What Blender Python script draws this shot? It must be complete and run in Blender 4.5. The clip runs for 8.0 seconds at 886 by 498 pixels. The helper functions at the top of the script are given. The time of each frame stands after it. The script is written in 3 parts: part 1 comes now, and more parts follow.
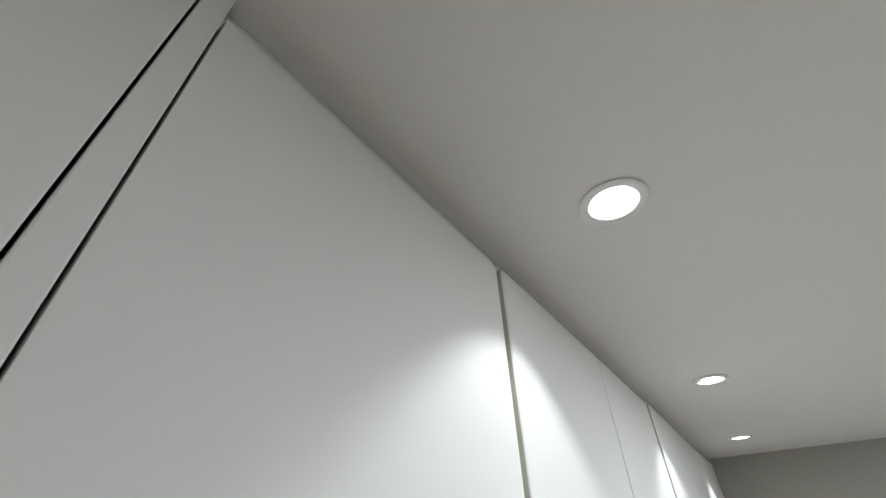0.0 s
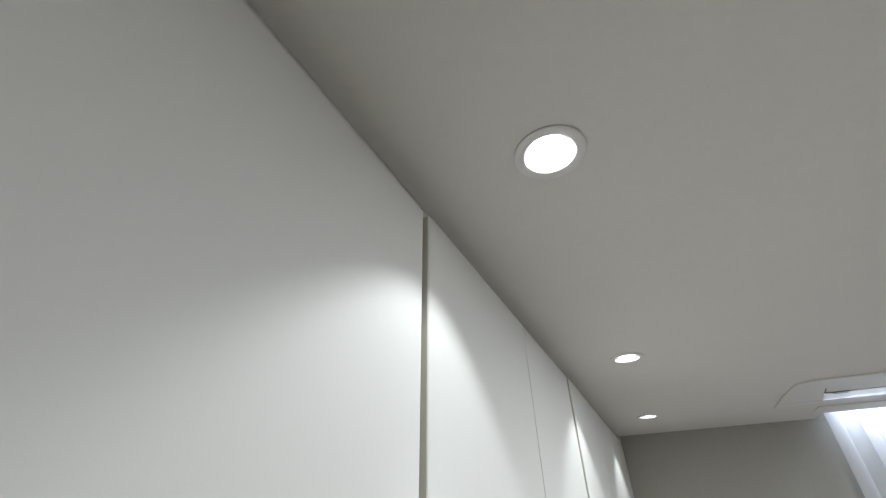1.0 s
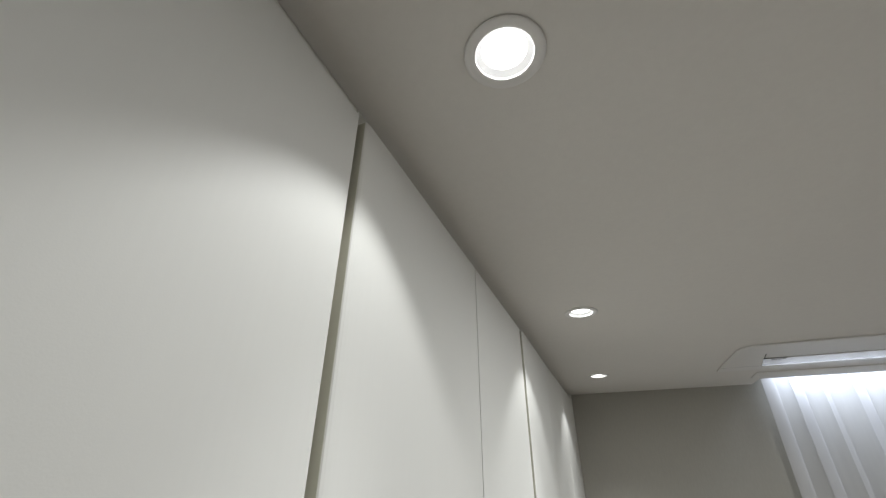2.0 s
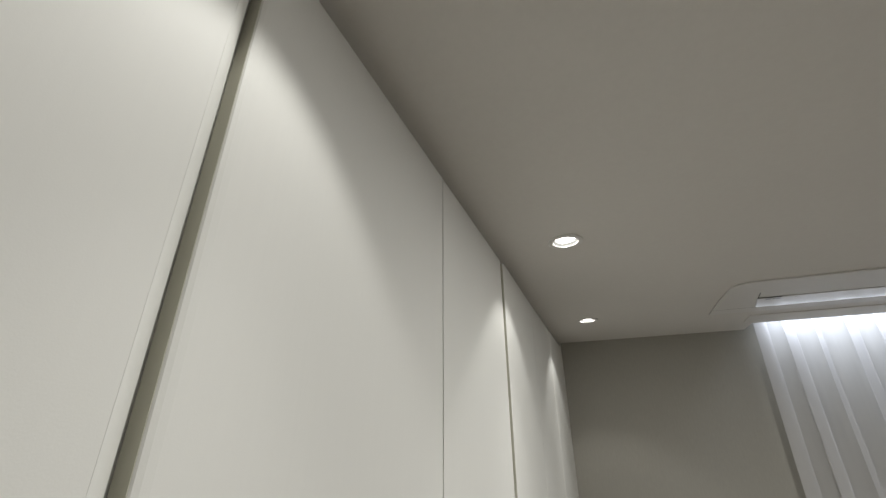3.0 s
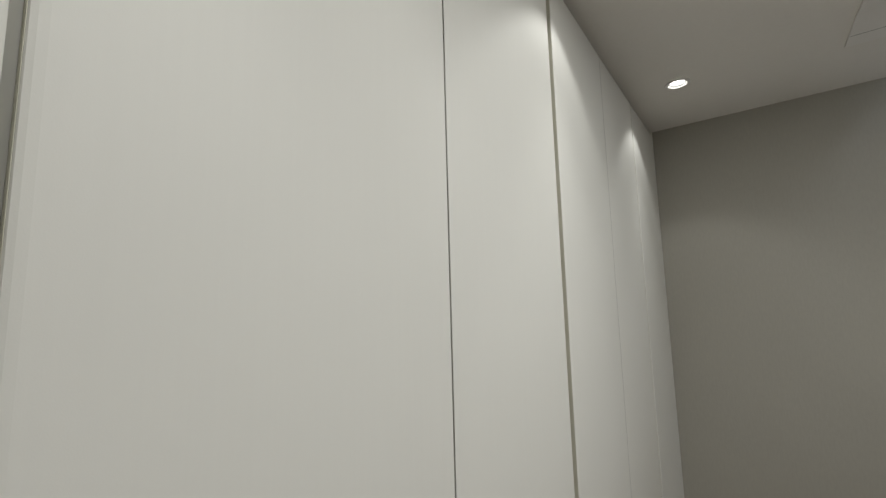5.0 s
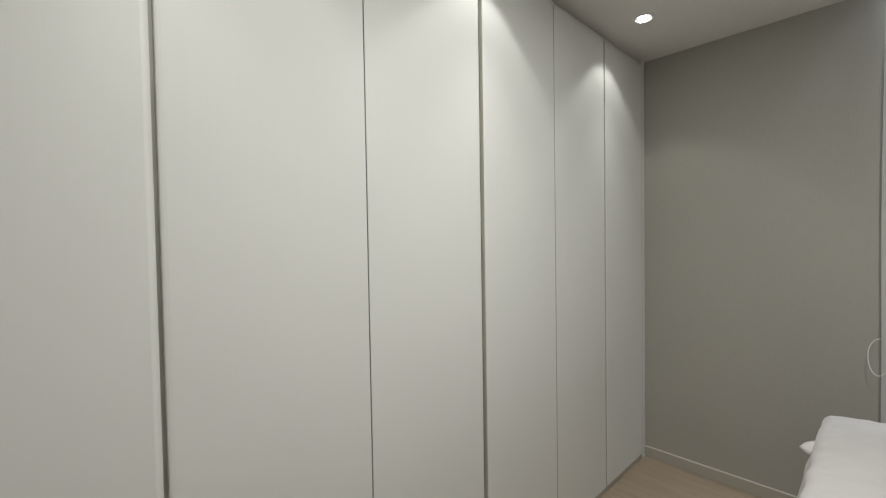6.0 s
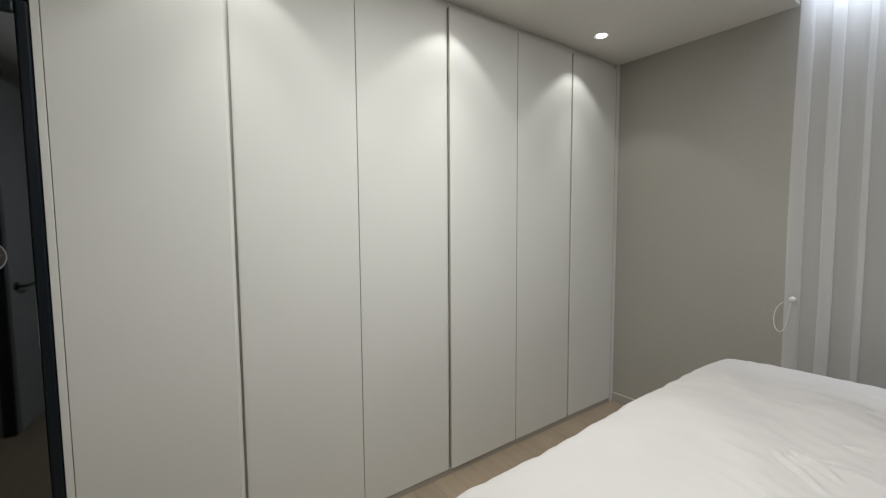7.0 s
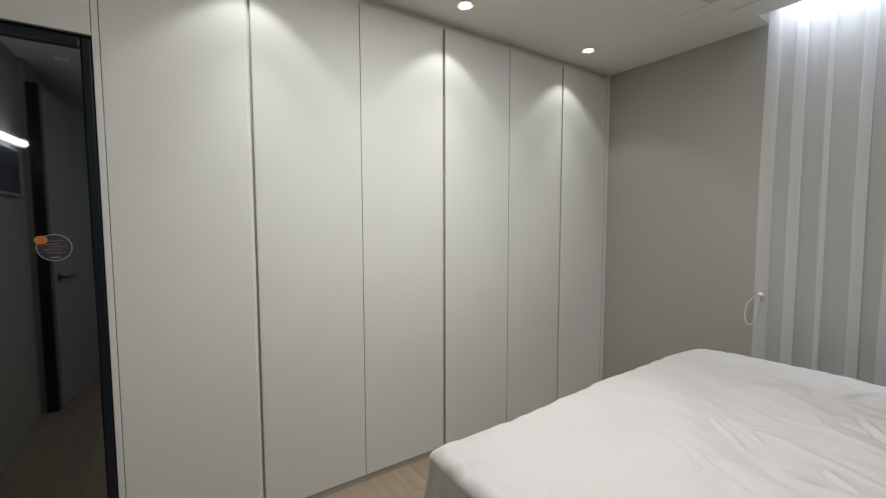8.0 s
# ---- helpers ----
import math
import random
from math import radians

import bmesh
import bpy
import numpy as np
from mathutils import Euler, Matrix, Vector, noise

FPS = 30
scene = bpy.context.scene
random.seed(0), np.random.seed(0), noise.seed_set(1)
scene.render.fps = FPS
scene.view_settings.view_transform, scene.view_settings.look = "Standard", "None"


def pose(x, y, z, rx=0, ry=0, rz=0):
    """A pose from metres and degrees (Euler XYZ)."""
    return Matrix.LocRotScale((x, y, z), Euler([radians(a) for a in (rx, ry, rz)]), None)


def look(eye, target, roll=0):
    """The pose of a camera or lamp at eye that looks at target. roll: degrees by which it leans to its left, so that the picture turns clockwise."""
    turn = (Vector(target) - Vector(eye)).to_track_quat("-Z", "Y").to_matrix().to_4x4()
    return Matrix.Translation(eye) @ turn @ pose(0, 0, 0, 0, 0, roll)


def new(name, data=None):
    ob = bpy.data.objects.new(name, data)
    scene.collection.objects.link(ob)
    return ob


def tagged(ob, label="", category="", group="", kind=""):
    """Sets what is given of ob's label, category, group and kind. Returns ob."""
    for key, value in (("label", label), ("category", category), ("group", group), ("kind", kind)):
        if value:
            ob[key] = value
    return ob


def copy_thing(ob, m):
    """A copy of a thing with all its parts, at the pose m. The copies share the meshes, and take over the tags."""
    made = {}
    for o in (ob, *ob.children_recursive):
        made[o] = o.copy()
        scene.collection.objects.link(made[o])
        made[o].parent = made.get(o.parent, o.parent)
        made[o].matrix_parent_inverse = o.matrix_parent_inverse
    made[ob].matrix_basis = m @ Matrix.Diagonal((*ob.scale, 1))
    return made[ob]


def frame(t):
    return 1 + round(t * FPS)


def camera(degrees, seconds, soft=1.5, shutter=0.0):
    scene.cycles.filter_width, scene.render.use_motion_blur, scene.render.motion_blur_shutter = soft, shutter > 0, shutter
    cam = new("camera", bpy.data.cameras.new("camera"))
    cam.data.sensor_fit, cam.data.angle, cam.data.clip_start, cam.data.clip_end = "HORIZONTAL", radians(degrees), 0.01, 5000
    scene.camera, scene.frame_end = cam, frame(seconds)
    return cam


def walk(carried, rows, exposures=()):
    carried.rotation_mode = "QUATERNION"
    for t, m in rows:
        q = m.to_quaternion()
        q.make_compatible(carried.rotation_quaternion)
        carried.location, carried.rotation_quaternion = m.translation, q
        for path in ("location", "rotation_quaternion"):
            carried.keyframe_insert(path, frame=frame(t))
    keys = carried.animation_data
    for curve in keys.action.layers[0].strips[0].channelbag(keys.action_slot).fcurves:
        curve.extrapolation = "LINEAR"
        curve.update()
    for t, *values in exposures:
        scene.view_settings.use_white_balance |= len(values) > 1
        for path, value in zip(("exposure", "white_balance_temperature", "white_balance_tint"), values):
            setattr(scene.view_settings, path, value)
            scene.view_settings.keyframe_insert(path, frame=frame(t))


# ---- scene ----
cam = camera(94.4, 8.0, soft=1.3)
PATH = [
    (0, (0.229, -0.007, 1.948), (-0.664, 1.316, 3.153), -1.9),
    (0.5, (0.23, 0.031, 1.941), (-0.579, 1.441, 3.106), -1.5),
    (1, (0.228, 0.071, 1.93), (-0.494, 1.565, 3.046), -1.1),
    (1.5, (0.228, 0.12, 1.919), (-0.436, 1.688, 2.968), -0.3),
    (2.8, (0.261, 0.281, 1.862), (-0.395, 1.966, 2.716), 0.1),
    (3, (0.256, 0.319, 1.845), (-0.413, 2.014, 2.671), -0.1),
    (3.5, (0.254, 0.41, 1.797), (-0.503, 2.114, 2.52), -0.7),
    (4, (0.236, 0.483, 1.743), (-0.634, 2.188, 2.323), -1.3),
    (4.5, (0.243, 0.515, 1.641), (-0.781, 2.181, 2.057), -1.4),
    (5, (0.367, 0.461, 1.469), (-0.823, 2.051, 1.707), -1.4),
    (5.2, (0.449, 0.438, 1.436), (-0.8, 1.992, 1.588), -1.4),
    (6.3, (1.173, 0.302, 1.307), (-0.353, 1.59, 1.207), -0.7),
    (6.5, (1.318, 0.267, 1.302), (-0.257, 1.494, 1.18), -0.5),
    (7, (1.622, 0.238, 1.31), (0.003, 1.403, 1.166), -0.4),
    (7.5, (1.792, 0.225, 1.316), (0.15, 1.358, 1.175), -0.1),
    (8, (1.851, 0.183, 1.304), (0.198, 1.3, 1.165), -0.1),
]
EXPOSURES = [(0.0, 0.76, 6040, 13), (1.0, 0.52, 6100, 13), (1.6, 0.36, 6250, 13), (2.8, -0.06, 6650, 13), (3.5, -0.04, 6740, 13), (4.4, -0.04, 6670, 12), (5.0, -0.02, 6660, 12), (6.4, 0.30, 6580, 12), (8.0, 0.30, 6540, 13)]
walk(cam, [(t, look(eye, target, roll)) for t, eye, target, roll in PATH], EXPOSURES)

# the room, in metres: wardrobe fronts at x = 0, window wall at y = YF
H = 2.35
YF = 2.906
XE = 3.5
YS = -0.565

# ---- world and lamps ----
world = bpy.data.worlds.new("world")
scene.world = world
world.use_nodes = True
world.node_tree.nodes["Background"].inputs["Color"].default_value = (0.01, 0.013, 0.02, 1)
world.node_tree.nodes["Background"].inputs["Strength"].default_value = 0.3

WALL_ROW = [(0.190, 0.491), (0.192, 1.437), (0.189, 2.391)]
# an unseen lamp over the bed, added to fill the room with light
FILL_ROW = [(1.12, 1.12)]
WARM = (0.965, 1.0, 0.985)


def spot(x, y, z, watts, degrees, blend, radius, colour):
    data = bpy.data.lights.new("downlight_beam", "SPOT")
    data.energy, data.spot_size, data.spot_blend = watts, radians(degrees), blend
    data.shadow_soft_size, data.color = radius, colour
    ob = new("downlight_beam", data)
    ob.location = (x, y, z)
    return ob


for lx, ly in WALL_ROW:
    spot(lx, ly, H + 0.026, 4.2, 97, 0.34, 0.012, WARM)
    spot(lx, ly, H + 0.026, 10.0, 56, 1.0, 0.012, WARM)
# soft fill from the added lamp, which stays out of view
for lx, ly in FILL_ROW:
    glow = bpy.data.lights.new("fill_glow", "AREA")
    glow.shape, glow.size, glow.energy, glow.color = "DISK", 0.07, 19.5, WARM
    new("fill_glow", glow).location = (lx, ly, H - 0.006)

strip = bpy.data.lights.new("curtain_box_strip", "AREA")
strip.shape, strip.size, strip.size_y = "RECTANGLE", 2.23, 0.02
strip.spread = radians(96)
strip.energy, strip.color = 9.0, (0.72, 0.83, 1.0)
strip_ob = new("curtain_box_strip", strip)
strip_ob.matrix_world = pose(2.145, 2.778, H + 0.100, 15)


# ---- materials ----
def mat(name, colour, rough=0.5, metal=0.0, grain=0.0, grain_scale=(8, 8, 8), blotch=0.0, blotch_scale=2.0,
        bump=0.0, bump_scale=300.0, spec=0.5, coat=0.0, sheen=0.0, piece=0.0):
    """A painted, woven or moulded surface: base colour, with grain and blotches at two scales and a fine relief."""
    m = bpy.data.materials.new(name)
    m.use_nodes = True
    nt = m.node_tree
    b = nt.nodes["Principled BSDF"]
    b.inputs["Roughness"].default_value = rough
    b.inputs["Metallic"].default_value = metal
    b.inputs["Specular IOR Level"].default_value = spec
    b.inputs["Coat Weight"].default_value = coat
    b.inputs["Coat Roughness"].default_value = 0.05
    b.inputs["Sheen Weight"].default_value = sheen
    co = nt.nodes.new("ShaderNodeTexCoord")
    rgb = nt.nodes.new("ShaderNodeRGB")
    rgb.outputs[0].default_value = (*colour, 1)
    last = rgb.outputs[0]

    def vary(fac, amount, last):
        ramp = nt.nodes.new("ShaderNodeMapRange")
        ramp.inputs["From Min"].default_value, ramp.inputs["From Max"].default_value = 0.3, 0.7
        ramp.inputs["To Min"].default_value, ramp.inputs["To Max"].default_value = 1 - amount, 1 + amount
        nt.links.new(fac, ramp.inputs["Value"])
        mul = nt.nodes.new("ShaderNodeVectorMath")
        mul.operation = "SCALE"
        nt.links.new(last, mul.inputs[0])
        nt.links.new(ramp.outputs[0], mul.inputs["Scale"])
        return mul.outputs[0]

    if grain:
        mp = nt.nodes.new("ShaderNodeMapping")
        mp.inputs["Scale"].default_value = grain_scale
        nt.links.new(co.outputs["Object"], mp.inputs["Vector"])
        n = nt.nodes.new("ShaderNodeTexNoise")
        n.inputs["Scale"].default_value, n.inputs["Detail"].default_value = 1.0, 6.0
        nt.links.new(mp.outputs[0], n.inputs["Vector"])
        last = vary(n.outputs[0], grain, last)
    if blotch:
        n = nt.nodes.new("ShaderNodeTexNoise")
        n.inputs["Scale"].default_value, n.inputs["Detail"].default_value = blotch_scale, 3.0
        nt.links.new(co.outputs["Object"], n.inputs["Vector"])
        last = vary(n.outputs[0], blotch, last)
        rr = nt.nodes.new("ShaderNodeMapRange")
        rr.inputs["To Min"].default_value, rr.inputs["To Max"].default_value = rough * 0.9, min(1, rough * 1.1)
        nt.links.new(n.outputs[0], rr.inputs["Value"])
        nt.links.new(rr.outputs[0], b.inputs["Roughness"])
    if piece:
        oi = nt.nodes.new("ShaderNodeObjectInfo")
        ramp = nt.nodes.new("ShaderNodeMapRange")
        ramp.inputs["To Min"].default_value, ramp.inputs["To Max"].default_value = 1 - piece, 1 + piece
        nt.links.new(oi.outputs["Random"], ramp.inputs["Value"])
        mul = nt.nodes.new("ShaderNodeVectorMath")
        mul.operation = "SCALE"
        nt.links.new(last, mul.inputs[0])
        nt.links.new(ramp.outputs[0], mul.inputs["Scale"])
        last = mul.outputs[0]
    nt.links.new(last, b.inputs["Base Color"])
    if bump:
        n = nt.nodes.new("ShaderNodeTexNoise")
        n.inputs["Scale"].default_value, n.inputs["Detail"].default_value = bump_scale, 3.0
        nt.links.new(co.outputs["Object"], n.inputs["Vector"])
        bp = nt.nodes.new("ShaderNodeBump")
        bp.inputs["Strength"].default_value, bp.inputs["Distance"].default_value = bump, 0.001
        nt.links.new(n.outputs[0], bp.inputs["Height"])
        nt.links.new(bp.outputs[0], b.inputs["Normal"])
    return m


def glowing(name, colour, strength):
    m = bpy.data.materials.new(name)
    m.use_nodes = True
    b = m.node_tree.nodes["Principled BSDF"]
    b.inputs["Base Color"].default_value = (0.8, 0.8, 0.8, 1)
    b.inputs["Emission Color"].default_value = (*colour, 1)
    b.inputs["Emission Strength"].default_value = strength
    return m


def sheer(name):
    """Thin woven voile: part of the light passes straight through the weave, part is scattered on both sides."""
    m = bpy.data.materials.new(name)
    m.use_nodes = True
    nt = m.node_tree
    nt.nodes.remove(nt.nodes["Principled BSDF"])
    out = nt.nodes["Material Output"]
    d, tl, tr = (nt.nodes.new("ShaderNodeBsdf" + k) for k in ("Diffuse", "Translucent", "Transparent"))
    d.inputs["Color"].default_value = (0.87, 0.855, 0.835, 1)
    tl.inputs["Color"].default_value = (0.82, 0.82, 0.82, 1)
    a, b = nt.nodes.new("ShaderNodeMixShader"), nt.nodes.new("ShaderNodeMixShader")
    a.inputs[0].default_value = 0.56
    nt.links.new(d.outputs[0], a.inputs[1])
    nt.links.new(tl.outputs[0], a.inputs[2])
    co, mp, n, r = (nt.nodes.new("ShaderNode" + k) for k in ("TexCoord", "Mapping", "TexNoise", "MapRange"))
    mp.inputs["Scale"].default_value = (60, 60, 1.5)
    n.inputs["Scale"].default_value, n.inputs["Detail"].default_value = 1.0, 4.0
    r.inputs["To Min"].default_value, r.inputs["To Max"].default_value = 0.29, 0.34
    nt.links.new(co.outputs["Object"], mp.inputs[0])
    nt.links.new(mp.outputs[0], n.inputs["Vector"])
    nt.links.new(n.outputs[0], r.inputs["Value"])
    nt.links.new(r.outputs[0], b.inputs[0])
    nt.links.new(a.outputs[0], b.inputs[1])
    nt.links.new(tr.outputs[0], b.inputs[2])
    nt.links.new(b.outputs[0], out.inputs["Surface"])
    return m


M_DOOR = mat("white_matt_laminate", (0.74, 0.735, 0.69), 0.62, grain=0.004, grain_scale=(5, 200, 3), blotch=0.01, blotch_scale=3,
             bump=0.05, bump_scale=700, spec=0.3)
M_EDGE = mat("door_edge_band", (0.70, 0.69, 0.63), 0.5, blotch=0.02, blotch_scale=6)
M_PULL = mat("finger_pull_lacquer", (0.745, 0.74, 0.693), 0.5, blotch=0.02, blotch_scale=6)
# olive tone that holds the shade inside the finger pulls
M_PULL_SHADE = mat("olive_edge_band", (0.54, 0.525, 0.435), 0.5, blotch=0.03, blotch_scale=6)
# dark tone for the shade in the door gaps
M_GAP_SHADE = mat("dark_joint_shade", (0.05, 0.049, 0.042), 0.7, blotch=0.05)
# board colour darkened so that the door gaps look shaded
M_CARCASS = mat("carcass_board", (0.16, 0.155, 0.135), 0.6, blotch=0.03)
M_CEIL = mat("ceiling_paper", (0.75, 0.728, 0.686), 0.85, blotch=0.02, blotch_scale=1.3, grain=0.012, grain_scale=(90, 90, 90), bump=0.25, bump_scale=260)
M_WALL = mat("grey_wallpaper", (0.380, 0.366, 0.320), 0.8, blotch=0.025, blotch_scale=1.6, grain=0.025, grain_scale=(140, 140, 35), bump=0.3, bump_scale=240)
M_BOARD = mat("grey_skirting_film", (0.42, 0.39, 0.335), 0.5, blotch=0.02)
M_BEAD = mat("pale_skirting_bead", (0.62, 0.59, 0.53), 0.45, blotch=0.02)
M_OAK = mat("pale_oak_plank", (0.345, 0.27, 0.192), 0.36, grain=0.10, grain_scale=(1.6, 28, 28), blotch=0.08, blotch_scale=3, bump=0.12, bump_scale=120, piece=0.06)
M_SUB = mat("floor_joint", (0.27, 0.205, 0.14), 0.8, blotch=0.05)
M_TRIM = mat("white_lamp_trim", (0.77, 0.76, 0.735), 0.35, blotch=0.015)
M_REFL = mat("glowing_lamp_reflector", (0.45, 0.45, 0.44), 0.4, blotch=0.015)
# emission puts the light that falls on the reflector into its own surface
refl = M_REFL.node_tree.nodes["Principled BSDF"]
refl.inputs["Emission Color"].default_value, refl.inputs["Emission Strength"].default_value = (0.97, 1.0, 0.97, 1), 0.40
M_LED = glowing("led_lens", (1.0, 0.99, 0.95), 1.9)
led = M_LED.node_tree
lens_add, lens_clear = led.nodes.new("ShaderNodeAddShader"), led.nodes.new("ShaderNodeBsdfTransparent")
led.nodes["Principled BSDF"].inputs["Base Color"].default_value = (0, 0, 0, 1)
led.links.new(led.nodes["Principled BSDF"].outputs[0], lens_add.inputs[0])
led.links.new(lens_clear.outputs[0], lens_add.inputs[1])
led.links.new(lens_add.outputs[0], led.nodes["Material Output"].inputs["Surface"])
M_ACW = mat("white_ac_plastic", (0.745, 0.73, 0.70), 0.45, blotch=0.012)
M_VANE = mat("glossy_ac_vane", (0.72, 0.71, 0.69), 0.06, blotch=0.01, coat=1.0, spec=0.8)
# dark tone for shade in the air conditioner's gaps, its clip and logo marks
M_DARK = mat("dark_gap", (0.03, 0.03, 0.028), 0.7, blotch=0.05)
M_SHEER = sheer("white_voile")
M_CORD = mat("white_cord", (0.74, 0.72, 0.70), 0.6, blotch=0.03, blotch_scale=40)
M_DUVET = mat("white_cotton", (0.635, 0.607, 0.586), 0.85, grain=0.02, grain_scale=(380, 380, 380), blotch=0.02, blotch_scale=4, bump=0.35, bump_scale=520, sheen=0.25)
M_MATTRESS = mat("mattress_ticking", (0.66, 0.64, 0.61), 0.85, blotch=0.03, bump=0.3, bump_scale=300)
M_BASE = mat("grey_bed_fabric", (0.22, 0.21, 0.20), 0.9, blotch=0.05, bump=0.4, bump_scale=400)
M_BLACK = mat("blue_black_enamel", (0.004, 0.009, 0.014), 0.34, blotch=0.05, spec=0.4)
M_MIRROR = mat("smoked_mirror_glass", (0.17, 0.185, 0.20), 0.03, metal=1.0, blotch=0.03, blotch_scale=2.5)
M_STICKER = mat("smoky_clear_film", (0.045, 0.04, 0.042), 0.3, blotch=0.3, blotch_scale=30)
M_RING = mat("grey_print", (0.33, 0.34, 0.36), 0.45, blotch=0.04)
M_BAR = mat("pale_print", (0.16, 0.15, 0.16), 0.5, blotch=0.05)
M_ORANGE = mat("orange_badge", (0.62, 0.20, 0.035), 0.45, blotch=0.04, blotch_scale=30)
M_ORANGE_INK = mat("dark_orange_ink", (0.42, 0.12, 0.02), 0.5, blotch=0.04)
M_JAMB = mat("black_door_frame", (0.008, 0.008, 0.009), 0.45, blotch=0.08)
M_LEAF = mat("pale_grey_door", (0.36, 0.365, 0.37), 0.5, grain=0.02, grain_scale=(200, 200, 5), blotch=0.02)
M_HANDLE = mat("black_handle_metal", (0.012, 0.012, 0.013), 0.35, metal=0.3, blotch=0.06, blotch_scale=40)
M_PICTURE = mat("dark_picture_print", (0.07, 0.075, 0.09), 0.25, blotch=0.4, blotch_scale=6)
M_TUBE = glowing("white_lamp_tube", (0.95, 0.97, 1.0), 9.0)
M_WINDOW = mat("white_window_frame", (0.70, 0.70, 0.70), 0.4, blotch=0.02)
M_NIGHT = mat("dark_outside", (0.10, 0.105, 0.12), 0.9, blotch=0.2)
M_GLASS = mat("window_glass", (0.9, 0.95, 0.95), 0.02)
M_GLASS.node_tree.nodes["Principled BSDF"].inputs["Transmission Weight"].default_value = 1.0


# ---- building helpers ----
def link(name, bm, material, parent=None, smooth=False):
    me = bpy.data.meshes.new(name)
    bmesh.ops.recalc_face_normals(bm, faces=bm.faces)
    bm.to_mesh(me)
    bm.free()
    me.materials.append(material)
    if smooth:
        for p in me.polygons:
            p.use_smooth = True
    ob = new(name, me)
    ob.parent = parent
    return ob


def part(name, bm, material, parent, label="", smooth=False):
    ob = link(name, bm, material, parent, smooth)
    return tagged(ob, label) if label else ob


def thing(name, label, category, group="", kind="", at=(0, 0, 0)):
    ob = new(name)
    ob.location = at
    ob.empty_display_size = 0.05
    return tagged(ob, label, category, group, kind)


def cuboid(bm, a, b, bevel=0.0, segments=2):
    made = bmesh.ops.create_cube(bm, size=1)
    for v in made["verts"]:
        v.co = Vector([a[i] + (v.co[i] + 0.5) * (b[i] - a[i]) for i in range(3)])
    if bevel:
        edges = {e for v in made["verts"] for e in v.link_edges}
        bmesh.ops.bevel(bm, geom=list(edges), offset=bevel, segments=segments, affect="EDGES", profile=0.5)
    return bm


def block(a, b, bevel=0.0, segments=2):
    return cuboid(bmesh.new(), a, b, bevel, segments)


def structure(name, bm, material, label, category):
    return tagged(link(name, bm, material), label, category, kind="structure")


def prism(outline, lo, hi, axis="z"):
    """An outline of (a, b) pairs drawn out from lo to hi along an axis."""
    bm = bmesh.new()

    def place(a, b, c):
        return {"z": (a, b, c), "x": (c, a, b), "y": (a, c, b)}[axis]

    low = [bm.verts.new(place(a, b, lo)) for a, b in outline]
    high = [bm.verts.new(place(a, b, hi)) for a, b in outline]
    n = len(outline)
    for i in range(n):
        bm.faces.new((low[i], low[(i + 1) % n], high[(i + 1) % n], high[i]))
    bm.faces.new(low[::-1])
    bm.faces.new(high)
    return bm


def lathe(profile, steps=48, caps=True):
    """A turned body from (radius, height) pairs."""
    bm = bmesh.new()
    rings = []
    for r, z in profile:
        rings.append([bm.verts.new((r * math.cos(2 * math.pi * k / steps), r * math.sin(2 * math.pi * k / steps), z)) for k in range(steps)])
    for a, b in zip(rings, rings[1:]):
        for k in range(steps):
            bm.faces.new((a[k], a[(k + 1) % steps], b[(k + 1) % steps], b[k]))
    if caps:
        bm.faces.new(rings[0][::-1])
        bm.faces.new(rings[-1])
    return bm


def tube(points, radius, sides=10, closed=False):
    """A round rod along a smooth line through the points."""
    pts = [Vector(p) for p in points]
    fine = []
    n = len(pts)
    spans = n if closed else n - 1
    for i in range(spans):
        p0 = pts[(i - 1) % n] if closed or i > 0 else pts[0]
        p1, p2 = pts[i], pts[(i + 1) % n]
        p3 = pts[(i + 2) % n] if closed or i + 2 < n else pts[-1]
        for k in range(8):
            t = k / 8
            fine.append(0.5 * ((2 * p1) + (p2 - p0) * t + (2 * p0 - 5 * p1 + 4 * p2 - p3) * t * t + (3 * p1 - p0 - 3 * p2 + p3) * t ** 3))
    if not closed:
        fine.append(pts[-1])
    bm = bmesh.new()
    rings = []
    m = len(fine)
    for i, p in enumerate(fine):
        ahead = fine[(i + 1) % m] if closed or i < m - 1 else p
        back = fine[i - 1] if closed or i > 0 else p
        d = (ahead - back).normalized()
        u = d.cross(Vector((0.31, 0.92, 0.24))).normalized()
        w = d.cross(u)
        rings.append([bm.verts.new(p + radius * (math.cos(2 * math.pi * k / sides) * u + math.sin(2 * math.pi * k / sides) * w)) for k in range(sides)])
    pairs = list(zip(rings, rings[1:])) + ([(rings[-1], rings[0])] if closed else [])
    for a, b in pairs:
        for k in range(sides):
            bm.faces.new((a[k], a[(k + 1) % sides], b[(k + 1) % sides], b[k]))
    if not closed:
        bm.faces.new(rings[0][::-1])
        bm.faces.new(rings[-1])
    return bm


# ---- walls, ceiling, floor ----
structure("wall_west", block((-0.75, YS - 0.12, 0), (-0.62, YF, H)), M_WALL, "grey papered wall behind the wardrobes", "wall")
structure("wall_east", block((XE, -0.64, 0), (XE + 0.12, YF, H)), M_WALL, "grey papered wall behind the bed head", "wall")

# the window wall, with its opening behind the curtain
WX0, WX1, WZ0, WZ1 = 1.50, 3.1, 0.25, 2.05
bm = block((-0.75, YF, 0), (WX0, YF + 0.16, H + 0.16))
cuboid(bm, (WX1, YF, 0), (XE + 0.12, YF + 0.16, H + 0.16))
cuboid(bm, (WX0, YF, 0), (WX1, YF + 0.16, WZ0))
cuboid(bm, (WX0, YF, WZ1), (WX1, YF + 0.16, H + 0.16))
